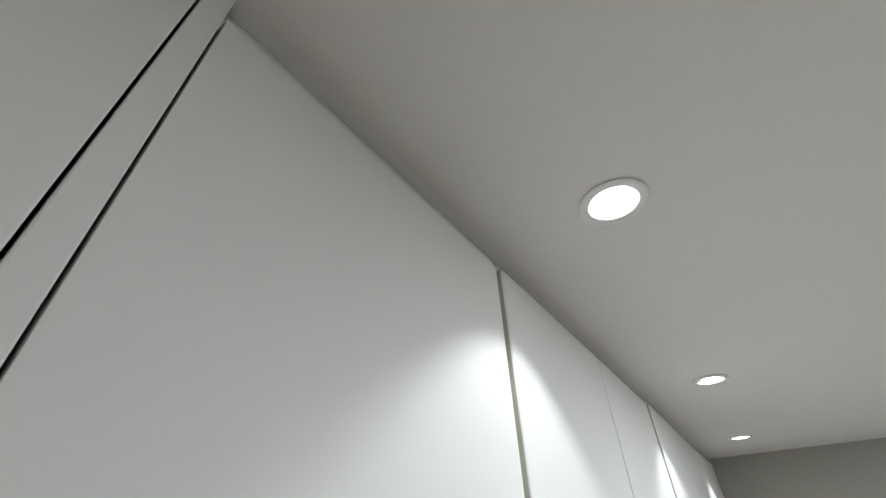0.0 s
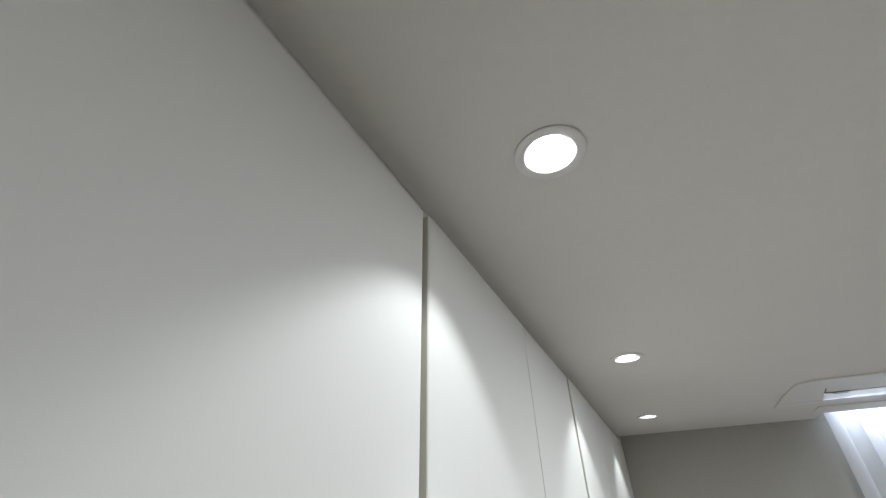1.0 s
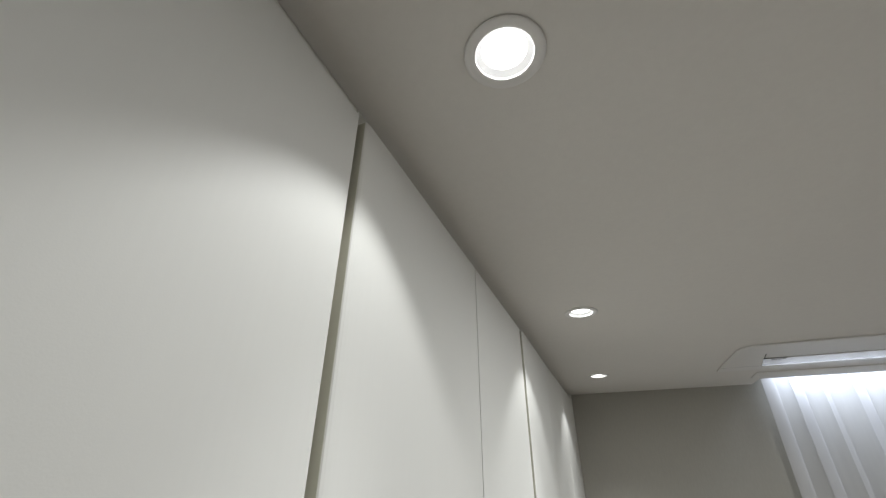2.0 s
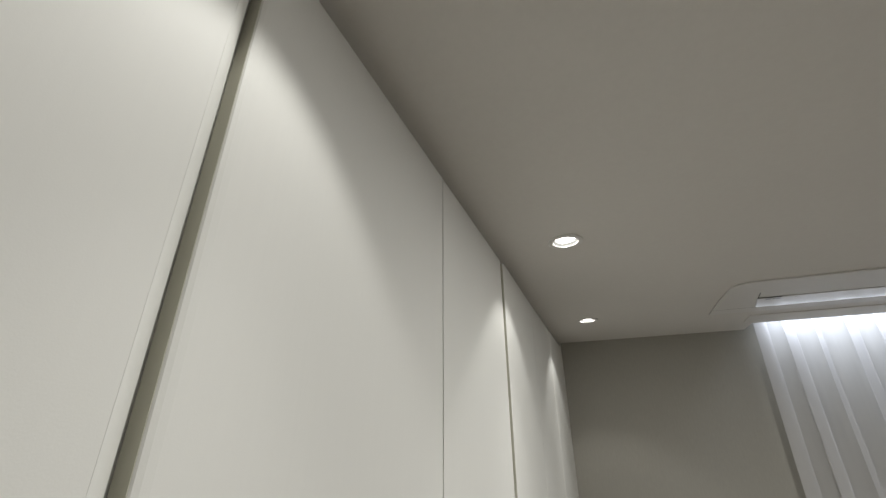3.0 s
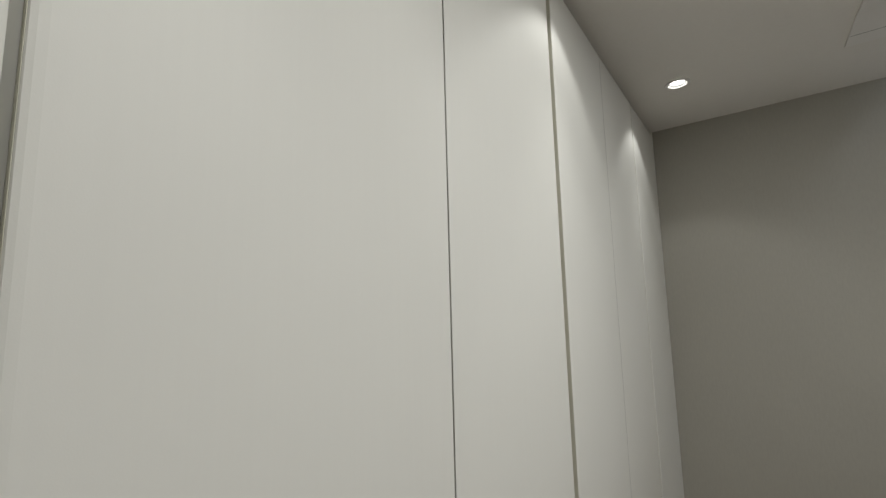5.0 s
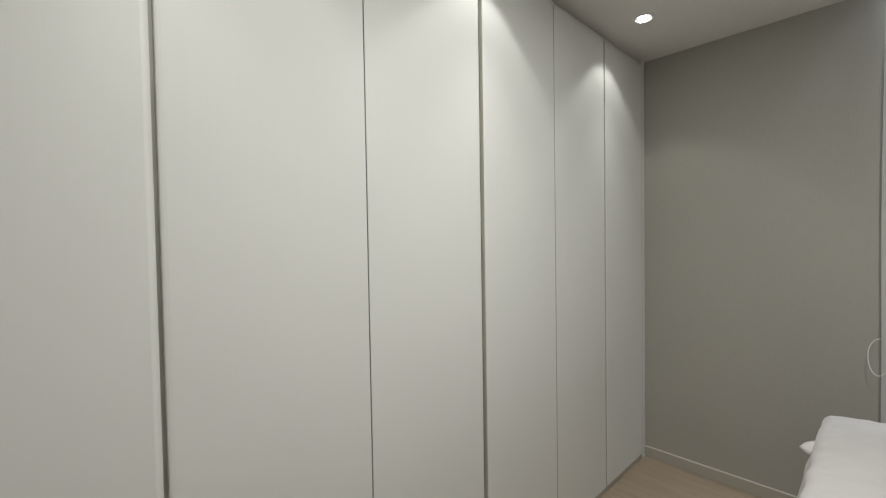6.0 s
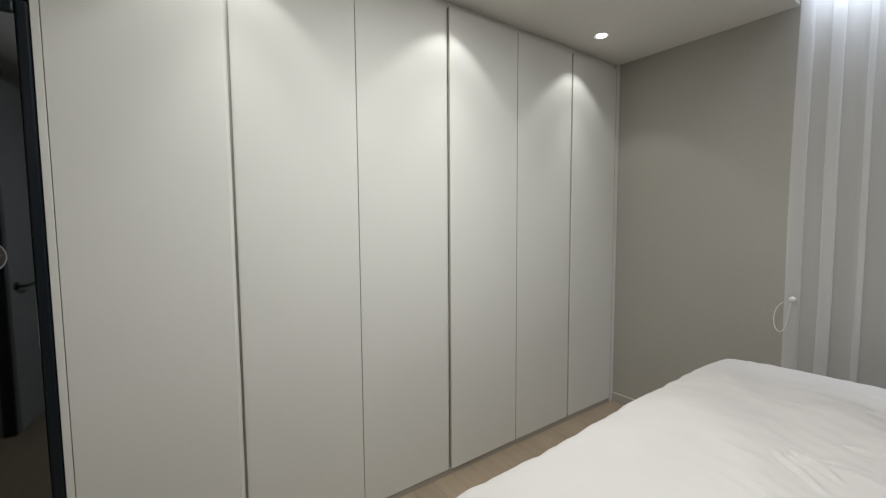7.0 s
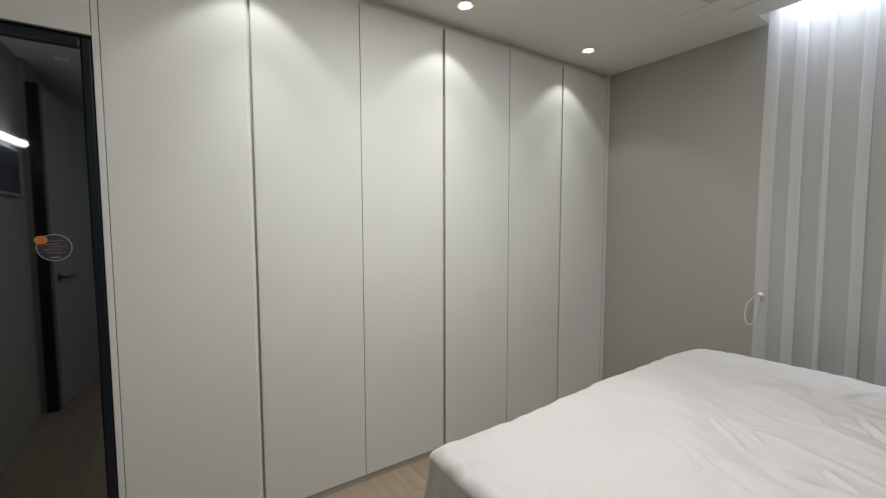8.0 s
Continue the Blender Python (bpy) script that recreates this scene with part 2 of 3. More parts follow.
structure("wall_north", bm, M_WALL, "plain warm grey papered wall beside the curtain", "wall")
window = thing("window_1", "white framed window, dark at night behind the sheer curtain", "window", kind="structure", at=(WX0, YF + 0.08, WZ0))
shift = Matrix.Translation((-WX0, -YF - 0.08, -WZ0))


def moved(bm, m):
    bmesh.ops.transform(bm, matrix=m, verts=bm.verts)
    return bm


for a, b in (((WX0, 0, WZ0), (WX0 + 0.06, 0, WZ1)), ((WX1 - 0.06, 0, WZ0), (WX1, 0, WZ1)),
             ((WX0 + 0.06, 0, WZ0), (WX1 - 0.06, 0, WZ0 + 0.06)), ((WX0 + 0.06, 0, WZ1 - 0.06), (WX1 - 0.06, 0, WZ1)),
             ((2.23, 0, WZ0 + 0.06), (2.29, 0, WZ1 - 0.06))):
    part("window_frame", moved(block((a[0], YF + 0.05, a[2]), (b[0], YF + 0.11, b[2]), 0.004), shift), M_WINDOW, window)
for x0, x1 in ((WX0 + 0.06, 2.23), (2.29, WX1 - 0.06)):
    part("pane", moved(block((x0, YF + 0.075, WZ0 + 0.06), (x1, YF + 0.083, WZ1 - 0.06)), shift), M_GLASS, window)
structure("backdrop", block((WX0 - 0.3, YF + 0.5, -0.1), (WX1 + 0.3, YF + 0.52, H + 0.2)), M_NIGHT, "dark night outside the window", "backdrop")

# the south side: a plain wall up to a black door frame, then a second wall with a standing door
structure("wall_south_1", block((-0.62, YS - 0.12, 0), (1.90, YS, H)), M_WALL, "grey papered wall opposite the window wall", "wall")
structure("wall_south_2", block((1.90, -0.64, 0), (XE, -0.53, H)), M_WALL, "grey papered wall beyond the black door frame", "wall")

# the ceiling, with the curtain box cut into it
BX0, BX1, BY0, BD = 0.947, 3.3, 2.752, 0.13
HOLES = WALL_ROW + FILL_ROW
bm = bmesh.new()
xs = sorted({-0.75, XE + 0.12, *(x + d for x, y in HOLES for d in (-0.08, 0.08))})
ys = sorted({YS - 0.12, BY0, *(y + d for x, y in HOLES for d in (-0.08, 0.08))})
for xa, xb in zip(xs, xs[1:]):
    for ya, yb in zip(ys, ys[1:]):
        mid = ((xa + xb) / 2, (ya + yb) / 2)
        lamps = [(x, y) for x, y in HOLES if abs(mid[0] - x) < 0.08 and abs(mid[1] - y) < 0.08]
        if not lamps:
            cuboid(bm, (xa, ya, H), (xb, yb, H + 0.16))
for x, y in HOLES:
    # a square of ceiling with a round hole for the lamp
    loops = []
    for radius, z in ((None, H + 0.16), (None, H), (0.0385, H), (0.0385, H + 0.06)):
        loop = []
        for k in range(48):
            a = 2 * math.pi * k / 48
            c, s_ = math.cos(a), math.sin(a)
            r = radius or 0.08 / max(abs(c), abs(s_))
            loop.append(bm.verts.new((x + r * c, y + r * s_, z)))
        loops.append(loop)
    for a, b in zip(loops, loops[1:]):
        for k in range(48):
            bm.faces.new((a[k], a[(k + 1) % 48], b[(k + 1) % 48], b[k]))
    bm.faces.new(loops[-1])
    bm.faces.new(loops[0])
cuboid(bm, (-0.75, BY0, H), (BX0, YF, H + 0.16))
cuboid(bm, (BX1, BY0, H), (XE + 0.12, YF, H + 0.16))
cuboid(bm, (BX0, BY0, H + BD), (BX1, YF, H + 0.16))
ceiling = structure("ceiling", bm, M_CEIL, "off-white papered ceiling with a recessed curtain box", "ceiling")

lip = thing("trim", "slim off-white edge trim along the curtain box", "trim", kind="structure")
part("edge_strip", block((BX0 - 0.03, 2.708, H - 0.002), (BX1, BY0 - 0.002, H + 0.002), 0.001), M_CEIL, lip)
part("edge_strip", block((BX0 - 0.05, 2.575, H - 0.0045), (BX1, 2.704, H + 0.002), 0.001), M_CEIL, lip)

# ---- built-in wardrobes ----
TOP, BOT = 2.317, 0.032
DEPTH = 0.58


def plain_door(y0, y1, parent, material=M_DOOR, z0=BOT, z1=TOP, name="door"):
    ob = part(name, block((-0.019, y0, z0), (0, y1, z1), 0.0004, 2), material, parent)
    return ob


def pull_door(y0, y1, parent, proud=0.0):
    """A door whose left edge is milled to a hollow finger pull over its full height."""
    w = y0 + 0.0222
    ob = part("door", prism([(-0.019, w + 0.001), (-0.019, y1), (-0.0012, y1), (0, y1 - 0.0012), (0, w + 0.011), (-0.0006, w + 0.005), (-0.0018, w + 0.0010), (-0.003, w), (-0.0185, w + 0.0004)],
                            BOT, TOP), M_DOOR, parent)
    # thin strip on the slot's wall, its shade put in as olive colour
    part("edge_band", block((-0.0182, w - 0.0006, BOT + 0.001), (-0.0032, w - 0.0001, TOP - 0.001)), M_PULL_SHADE, ob, "olive grey strip standing for the shade inside the finger pull")
    line = []
    for k in range(13):
        f = k / 12
        line.append((-0.0002 - 0.0096 * f ** 1.7, y0 - 0.0007 + 0.0148 * f))
    line += [(-0.0112, y0 + 0.0143), (-0.0205, y0 + 0.0146), (-0.0210, y0 + 0.0236), (-0.0245, y0 + 0.0236), (-0.0245, y0 - 0.006), (-0.0198, y0 - 0.006), (-0.0198, y0 - 0.0002)]
    part("finger_pull", prism(line, BOT + 0.002, TOP - 0.002), M_PULL, ob, "hollow full-height finger pull, lacquered warm white", smooth=False)
    # a door whose pull edge stands a little proud, hinged at its far edge
    for v in ob.data.vertices:
        v.co.x += proud * (y1 - v.co.y) / (y1 - y0)
    for c in ob.children:
        if c.name.startswith("edge_band"):
            c.data.transform(Matrix.Translation((proud, 0, 0)))
    return ob


SEAMS = [0.0225, 0.4765, 0.968, 1.428, 1.916, 2.378, 2.863]
for k in range(3):
    y0, ym, y1 = SEAMS[2 * k], SEAMS[2 * k + 1], SEAMS[2 * k + 2]
    unit = thing("wardrobe", "tall built-in wardrobe with two flat matt white doors, shut", "wardrobe", "built-in wardrobes", at=(-DEPTH / 2, (y0 + y1) / 2, 0))
    back = Matrix.Translation((DEPTH / 2, -(y0 + y1) / 2, 0))
    parts = [part("body", block((-DEPTH, y0 + 0.001, 0.032), (-0.026, y1 - 0.001, H - 0.03), 0.001), M_CARCASS, unit),
             part("plinth", block((-DEPTH + 0.02, y0 + 0.0002, 0.0), (-0.006, y1 - 0.001, 0.031)), M_BOARD, unit),
             # a dark strip fills the open gap in place of its shade
             part("gap_seal", block((-0.0080, y1 - 0.0011, BOT), ((-0.0026, -0.0006, -0.0010)[k], y1 + 0.0013, TOP - 0.004)), M_GAP_SHADE, unit, "dark strip standing for the shade in the gap between the doors"),
             plain_door(y0 + 0.0016, ym - 0.0004, unit, z1=TOP - (0.007 if k == 0 else 0.0)), pull_door(ym + 0.0004, y1 - 0.0014, unit, (0.0, 0.0042, -0.0004)[k])]
    for p in parts:
        p.data.transform(back)
        for c in p.children:
            c.data.transform(back)

structure("trim_top", block((-0.10, 0.0225, H - 0.030), (-0.020, 2.863, H - 0.001)), M_EDGE, "recessed white filler strip over the wardrobe doors", "trim")
structure("trim_side", block((-0.30, 0.0026, 0.0), (0.0, 0.0218, H - 0.002), 0.0012), M_DOOR, "narrow matt white end panel beside the wardrobe", "trim")
structure("trim_corner", block((-0.05, 2.8655, 0.0), (0.0, YF - 0.002, H - 0.002), 0.0012), M_DOOR, "narrow matt white filler panel in the corner", "trim")

# ---- overhead cabinet and clothes-care cabinet ----
over = thing("overhead_cabinet", "flat matt white cupboard door above the black clothes-care cabinet", "cabinet", at=(-DEPTH / 2, -0.30, 1.930))
part("body", moved(block((-DEPTH, YS + 0.004, 1.934), (-0.024, -0.004, H - 0.006)), Matrix.Translation((DEPTH / 2, 0.30, -1.930))), M_CARCASS, over)
part("door", moved(block((-0.019, YS + 0.004, 1.930), (0, 0.0005, H - 0.012), 0.0012), Matrix.Translation((DEPTH / 2, 0.30, -1.930))), M_DOOR, over)

steamer = thing("clothes_steamer", "tall clothes-care cabinet with a smoked mirror door and black frame", "appliance", at=(-0.30, -0.30, 0))
home = Matrix.Translation((0.30, 0.30, 0))
SY0, SY1, SZ = YS + 0.005, -0.0005, 1.918
part("body", moved(block((-0.57, SY0 + 0.004, 0.02), (-0.035, SY1 - 0.004, SZ - 0.006), 0.004), home), M_BLACK, steamer)
door = part("door", moved(block((-0.034, SY0 + 0.028, 0.055), (-0.006, SY1 - 0.028, SZ - 0.036), 0.002), home), M_MIRROR, steamer, "smoked mirror glass door")
part("side_frame", moved(block((-0.034, SY1 - 0.027, 0.02), (0.001, SY1, SZ), 0.006, 3), home), M_BLACK, steamer)
part("side_frame", moved(block((-0.034, SY0, 0.02), (0.001, SY0 + 0.027, SZ), 0.006, 3), home), M_BLACK, steamer)
part("top_frame", moved(block((-0.034, SY0 + 0.027, SZ - 0.040), (0.004, SY1 - 0.027, SZ), 0.010, 4), home), M_BLACK, steamer)
part("bottom_frame", moved(block((-0.034, SY0 + 0.027, 0.02), (0.001, SY1 - 0.027, 0.055), 0.004), home), M_BLACK, steamer)
for y in (SY0 + 0.06, SY1 - 0.06):
    for x in (-0.52, -0.09):
        part("foot", moved(lathe([(0.02, 0.0), (0.02, 0.022)], 16), home @ Matrix.Translation((x, y, 0))), M_BLACK, steamer)
for dy, w in ((-0.000, 0.010), (0.012, 0.006), (0.021, 0.008), (0.031, 0.006)):
    part("logo_mark", moved(block((-0.0062, -0.098 + dy, 1.832), (-0.0054, -0.098 + dy + w, 1.841)), home), M_BAR, door)

FACE = -0.0058
turn = Matrix.Rotation(math.pi / 2, 4, "Y")
sticker = thing("sticker", "round smoky clear sticker with a grey rim and orange badge", "sticker", at=(FACE, -0.126, 1.216))
part("film", moved(lathe([(0.044, 0.0), (0.044, 0.0006)], 48), turn), M_STICKER, sticker)
part("rim", moved(lathe([(0.0425, 0.0002), (0.0425, 0.0011), (0.0450, 0.0011), (0.0450, 0.0002)], 48, caps=False), turn), M_RING, sticker)
for dz, y0, y1, m in ((0.022, -0.018, 0.024, M_BAR), (0.012, -0.024, 0.012, M_BAR), (0.003, -0.010, 0.034, M_BAR), (-0.007, -0.028, 0.020, M_BAR), (-0.017, -0.020, 0.030, M_BAR), (-0.033, -0.012, 0.012, M_RING)):
    part("bar", block((0.0007, y0, dz - 0.0016), (0.0011, y1, dz + 0.0016)), m, sticker)
badge = part("badge", moved(lathe([(0.0165, 0.0008), (0.0165, 0.0019)], 36), Matrix.Translation((0, -0.032, 0.026)) @ turn @ Matrix.Diagonal((0.82, 1, 1, 1))), M_ORANGE, sticker, "orange oval badge")
for dz, half in ((0.005, 0.008), (0.0, 0.010), (-0.005, 0.008)):
    part("bar", block((0.0020, -0.032 - half, 0.026 + dz - 0.0010), (0.0023, -0.032 + half, 0.026 + dz + 0.0010)), M_ORANGE_INK, badge)

# ---- recessed downlights ----
first = thing("downlight", "round white recessed ceiling downlight, lit", "downlight", "ceiling downlights", at=(WALL_ROW[0][0], WALL_ROW[0][1], H))
part("trim_ring", lathe([(0.0350, 0.0020), (0.0347, -0.0022), (0.0356, -0.0036), (0.0440, -0.0040), (0.0476, -0.0036), (0.0488, -0.0024), (0.0486, -0.0010), (0.0460, -0.0008)], 56, caps=False), M_TRIM, first, "thin white trim ring", smooth=True)
part("reflector", lathe([(0.0350, 0.0010), (0.0340, 0.0018), (0.0305, 0.0050), (0.0276, 0.0068)], 56, caps=False), M_REFL, first, smooth=True)
part("lens", lathe([(0.0276, 0.0068), (0.022, 0.0062), (0.015, 0.0056), (0.002, 0.0053)], 56), M_LED, first, "glowing clear lens", smooth=True)
# the last copy is the fitting of the added, unseen fill lamp
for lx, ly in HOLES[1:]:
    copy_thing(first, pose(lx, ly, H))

# ---- ceiling air conditioner ----
AX0, AX1, AY0, AY1 = 0.715, 1.90, 2.030, 2.480


def rounded(x0, y0, x1, y1, r, steps=6):
    line = []
    for cx, cy, a0 in ((x1 - r, y1 - r, 0), (x0 + r, y1 - r, 90), (x0 + r, y0 + r, 180), (x1 - r, y0 + r, 270)):
        for k in range(steps + 1):
            a = radians(a0 + 90 * k / steps)
            line.append((cx + r * math.cos(a), cy + r * math.sin(a)))
    return line


ac = thing("air_conditioner", "white one-way ceiling cassette air conditioner with a glossy flap", "air conditioner", at=((AX0 + AX1) / 2, (AY0 + AY1) / 2, H))
up = Matrix.Translation((-(AX0 + AX1) / 2, -(AY0 + AY1) / 2, -H))
front = [(x, y) for x, y in rounded(AX0 + 0.006, AY0, AX1, 2.2500, 0.075, 10) if y < 2.17]
part("panel", moved(prism([(AX1, 2.2500), (AX0, 2.2500)] + front, H - 0.0070, H - 0.001), up), M_ACW, ac)
part("panel", moved(prism([(AX0, 2.2505), (0.8478, 2.2502), (0.8738, 2.3990), (AX0, 2.3990)], H - 0.0070, H - 0.001), up), M_ACW, ac)
part("panel", moved(prism([(1.776, 2.2505), (AX1, 2.2505), (AX1, 2.3990), (1.776, 2.3990)], H - 0.0070, H - 0.001), up), M_ACW, ac)
# dark strip laid in the panel joint to stand for its shade
part("seam", moved(block((AX0 + 0.004, 2.3992, H - 0.0068), (AX1 - 0.004, 2.4018, H - 0.0006)), up), M_DARK, ac)
part("back_panel", moved(prism([(AX0, 2.4020), (AX1, 2.4020), (AX1, AY1), (AX0, AY1)], H - 0.0066, H - 0.001), up), M_ACW, ac)
vane_line = [(2.2540, H - 0.003), (2.2540, H - 0.0092), (2.2620, H - 0.0100), (2.3000, H - 0.0108), (2.3350, H - 0.0112), (2.3700, H - 0.0108), (2.3920, H - 0.0100), (2.3980, H - 0.0090), (2.3980, H - 0.003)]
flap_body = prism(vane_line, 0.8472, 1.7752, "x")
for v in flap_body.verts:
    # the near end runs a little askew, with a softly turned-up lip
    if v.co.x < 1.0:
        v.co.x += 0.026 * (v.co.y - 2.2505) / 0.1475
vane = part("flap", moved(flap_body, up), M_VANE, ac, "glossy white air flap")
# dark block behind the flap, shade for the slit around it
part("flap_gap", moved(block((0.8735, 2.2508, H - 0.004), (1.7755, 2.3985, H - 0.0005)), up), M_DARK, ac)
part("corner_clip", moved(tube([(0.840, 2.1750, H - 0.0078), (0.846, 2.2200, H - 0.0080), (0.850, 2.2440, H - 0.0090), (0.858, 2.2508, H - 0.0095), (0.930, 2.2515, H - 0.0095)], 0.0012, 6), up), M_DARK, ac)
for x0, x1 in ((0.880, 0.898), (0.903, 0.912), (0.916, 0.930)):
    part("logo_mark", moved(block((x0, 2.2690, H - 0.0112), (x1, 2.2735, H - 0.0098)), up), M_DARK, vane)

# ---- light strip in the curtain box ----
channel = thing("light_strip", "slim white aluminium light strip hidden in the curtain box, lit", "light strip", at=(2.145, 2.778, H + 0.102))
part("channel", block((-1.115, -0.014, 0.002), (1.115, 0.014, 0.027), 0.001), M_TRIM, channel)

# ---- sheer curtain ----
curtain = thing("sheer_curtain", "floor-length white sheer curtain hanging in soft folds", "curtain", at=(2.1, 2.835, 0))
bm = bmesh.new()
PITCH, FOLDS, PER, NZ = 0.1215, 19, 60, 30
random.seed(5)
shape = [(random.uniform(0.76, 1.14), random.uniform(-0.010, 0.010), random.uniform(0, 6.28)) for _ in range(FOLDS + 2)]


def drape(s, z):
    """Place of the cloth, s folds from its edge, at height z: deep round folds that lap over themselves and are nipped at the right edge."""
    k = int(s)
    f = s - k
    w = f * f * (3 - 2 * f)
    size, slip = (shape[k][i] * (1 - w) + shape[k + 1][i] * w for i in (0, 1))
    turn_ = shape[k][2]
    low = (H - z) / H
    a = 2 * math.pi * (s + 0.316)
    wide = (0.045 + 0.001 * low) * size
    x = PITCH * s - 0.0095 + wide * math.sin(a) + slip * min(1.0, s) + 0.004 * math.sin(2.3 * z + turn_) * min(1.0, s)
    x += 0.0055 * size * math.sin(3 * a + 0.6 + 0.5 * math.sin(turn_ + z)) * min(1.0, 3 * s)
    y = (0.0085 + 0.004 * low) * size * math.cos(a - 0.25) + 0.0015 * math.sin(2 * a + turn_ + 0.8 * z)
    # the doubled hem along the free edge
    x += 0.024 * max(0.0, 1 - s / 0.15)
    return x, y


grid = []
for j in range(NZ + 1):
    z = 0.015 + (H + 0.075 - 0.015) * j / NZ
    row = []
    for i in range(FOLDS * PER + 1):
        x, y = drape(i / PER, z)
        row.append(bm.verts.new((0.970 - 2.1 + x + 0.004 * math.sin(z * 3.1) * math.exp(-x * 6), y, z)))
    grid.append(row)
for j in range(NZ):
    for i in range(FOLDS * PER):
        bm.faces.new((grid[j][i], grid[j][i + 1], grid[j + 1][i + 1], grid[j + 1][i]))
part("cloth", bm, M_SHEER, curtain, smooth=True)
part("rail", block((0.96 - 2.1, -0.012, H + 0.078), (3.26 - 2.1, 0.014, H + BD), 0.002), M_TRIM, curtain, "white ceiling curtain rail")
knob = part("tieback_knob", moved(lathe([(0.004, 0.0), (0.006, 0.008), (0.0125, 0.010), (0.0135, 0.016), (0.011, 0.021), (0.003, 0.023)], 24), Matrix.Translation((1.006 - 2.1, -0.022, 0.905)) @ Matrix.Rotation(math.pi / 2, 4, "X")), M_CORD, curtain, "small round white knob", smooth=True)
part("tieback_cord", tube([(1.004 - 2.1, -0.036, 0.900), (0.996 - 2.1, -0.038, 0.850), (0.990 - 2.1, -0.038, 0.795), (0.978 - 2.1, -0.035, 0.750), (0.958 - 2.1, -0.030, 0.733), (0.939 - 2.1, -0.024, 0.752),
                          (0.929 - 2.1, -0.012, 0.795), (0.932 - 2.1, 0.004, 0.838), (0.948 - 2.1, 0.024, 0.870), (0.975 - 2.1, 0.034, 0.880)], 0.0017, 8), M_CORD, curtain, "looped white tieback cord", smooth=True)

# ---- bed ----
bed = thing("bed", "low double bed under a white duvet", "bed", at=(1.95, 1.66, 0))
bb = Matrix.Translation((-1.95, -1.66, 0))
part("base", moved(block((0.92, 0.92, 0.08), (2.98, 2.40, 0.26), 0.02, 3), bb), M_BASE, bed)
part("mattress", moved(block((0.93, 0.93, 0.262), (2.96, 2.39, 0.50), 0.05, 4), bb), M_MATTRESS, bed)
for x in (1.0, 2.9):
    for y in (1.0, 2.32):
        part("leg", moved(lathe([(0.022, 0.0), (0.026, 0.085)], 16), bb @ Matrix.Translation((x, y, 0))), M_BASE, bed)

DX0, DX1, DY0, DY1 = 0.797, 2.80, 0.81, 2.57
CREASES = [
    ((1.248, 1.668), (1.373, 1.548), 0.009, 0.01),
    ((1.277, 1.711), (1.397, 1.618), 0.009, 0.009),
    ((1.453, 1.516), (1.617, 1.485), 0.013, 0.012),
    ((1.268, 1.429), (1.392, 1.406), 0.009, 0.011),
    ((1.304, 1.402), (1.469, 1.301), 0.008, 0.011),
    ((1.353, 1.708), (1.438, 1.723), 0.006, 0.008),
    ((1.371, 1.855), (1.505, 1.847), 0.009, 0.011),
    ((1.502, 1.967), (1.573, 1.938), 0.007, 0.01),
    ((1.535, 2.044), (1.619, 1.898), 0.01, 0.012),
    ((1.383, 2.151), (1.56, 2.279), 0.008, 0.016),
    ((1.549, 1.59), (1.618, 1.521), 0.006, 0.012),
    ((1.46, 2.192), (1.548, 2.356), 0.006, 0.012),
    ((1.15, 0.98), (1.30, 0.86), 0.006, 0.020), ((0.98, 0.95), (0.90, 0.86), 0.008, 0.022), ((1.70, 1.30), (1.95, 1.05), 0.010, 0.020)]


def relief(x, y):
    """Height of the quilt over its mean: soft filling, slack waves and a few sharp creases."""
    p = Vector((x * 1.7, y * 1.7, 3.1))
    h = 0.028 * noise.noise(p) + 0.015 * noise.noise(p * 3.1) + 0.0055 * noise.noise(p * 7.0)
    h += 0.0010 * noise.noise(p * 13.0)
    h += 0.0035 * math.sin(26 * (x + 0.9 * y) + 3.0 * noise.noise(p * 2)) * max(0.0, min(1.0, (x - 1.15) * 2.2))
    # fine slack wrinkles that run out from the middle of the bed towards the foot
    along, across = 0.86 * x - 0.51 * y, 0.51 * x + 0.86 * y
    ridge = 1 - abs(noise.noise(Vector((along * 2.6, across * 6.0 + 0.6 * noise.noise(p * 1.5), 0.4)))) * 2.2
    slack = max(0.0, min(1.0, (x - 1.05) * 2.4)) * max(0.0, min(1.0, (y - 1.05) * 2.4))
    h += slack * (0.0075 * max(0.0, ridge) ** 5 + 0.0045 * noise.noise(Vector((along * 6, across * 24, 2.0))))
    for (ax, ay), (bx, by), depth, width in CREASES:
        dx, dy = bx - ax, by - ay
        n = math.hypot(dx, dy)
        s = ((x - ax) * dx + (y - ay) * dy) / (n * n)
        q = ((x - ax) * -dy + (y - ay) * dx) / n + 0.006 * math.sin(5 * s)
        env = max(0.0, 1 - (2 * s - 1) ** 2 * 0.8) if -0.1 < s < 1.1 else 0.0
        h += 1.5 * env * depth * (math.exp(-((q - width) / width) ** 2) - 0.9 * math.exp(-(q / (0.55 * width)) ** 2))
    return h


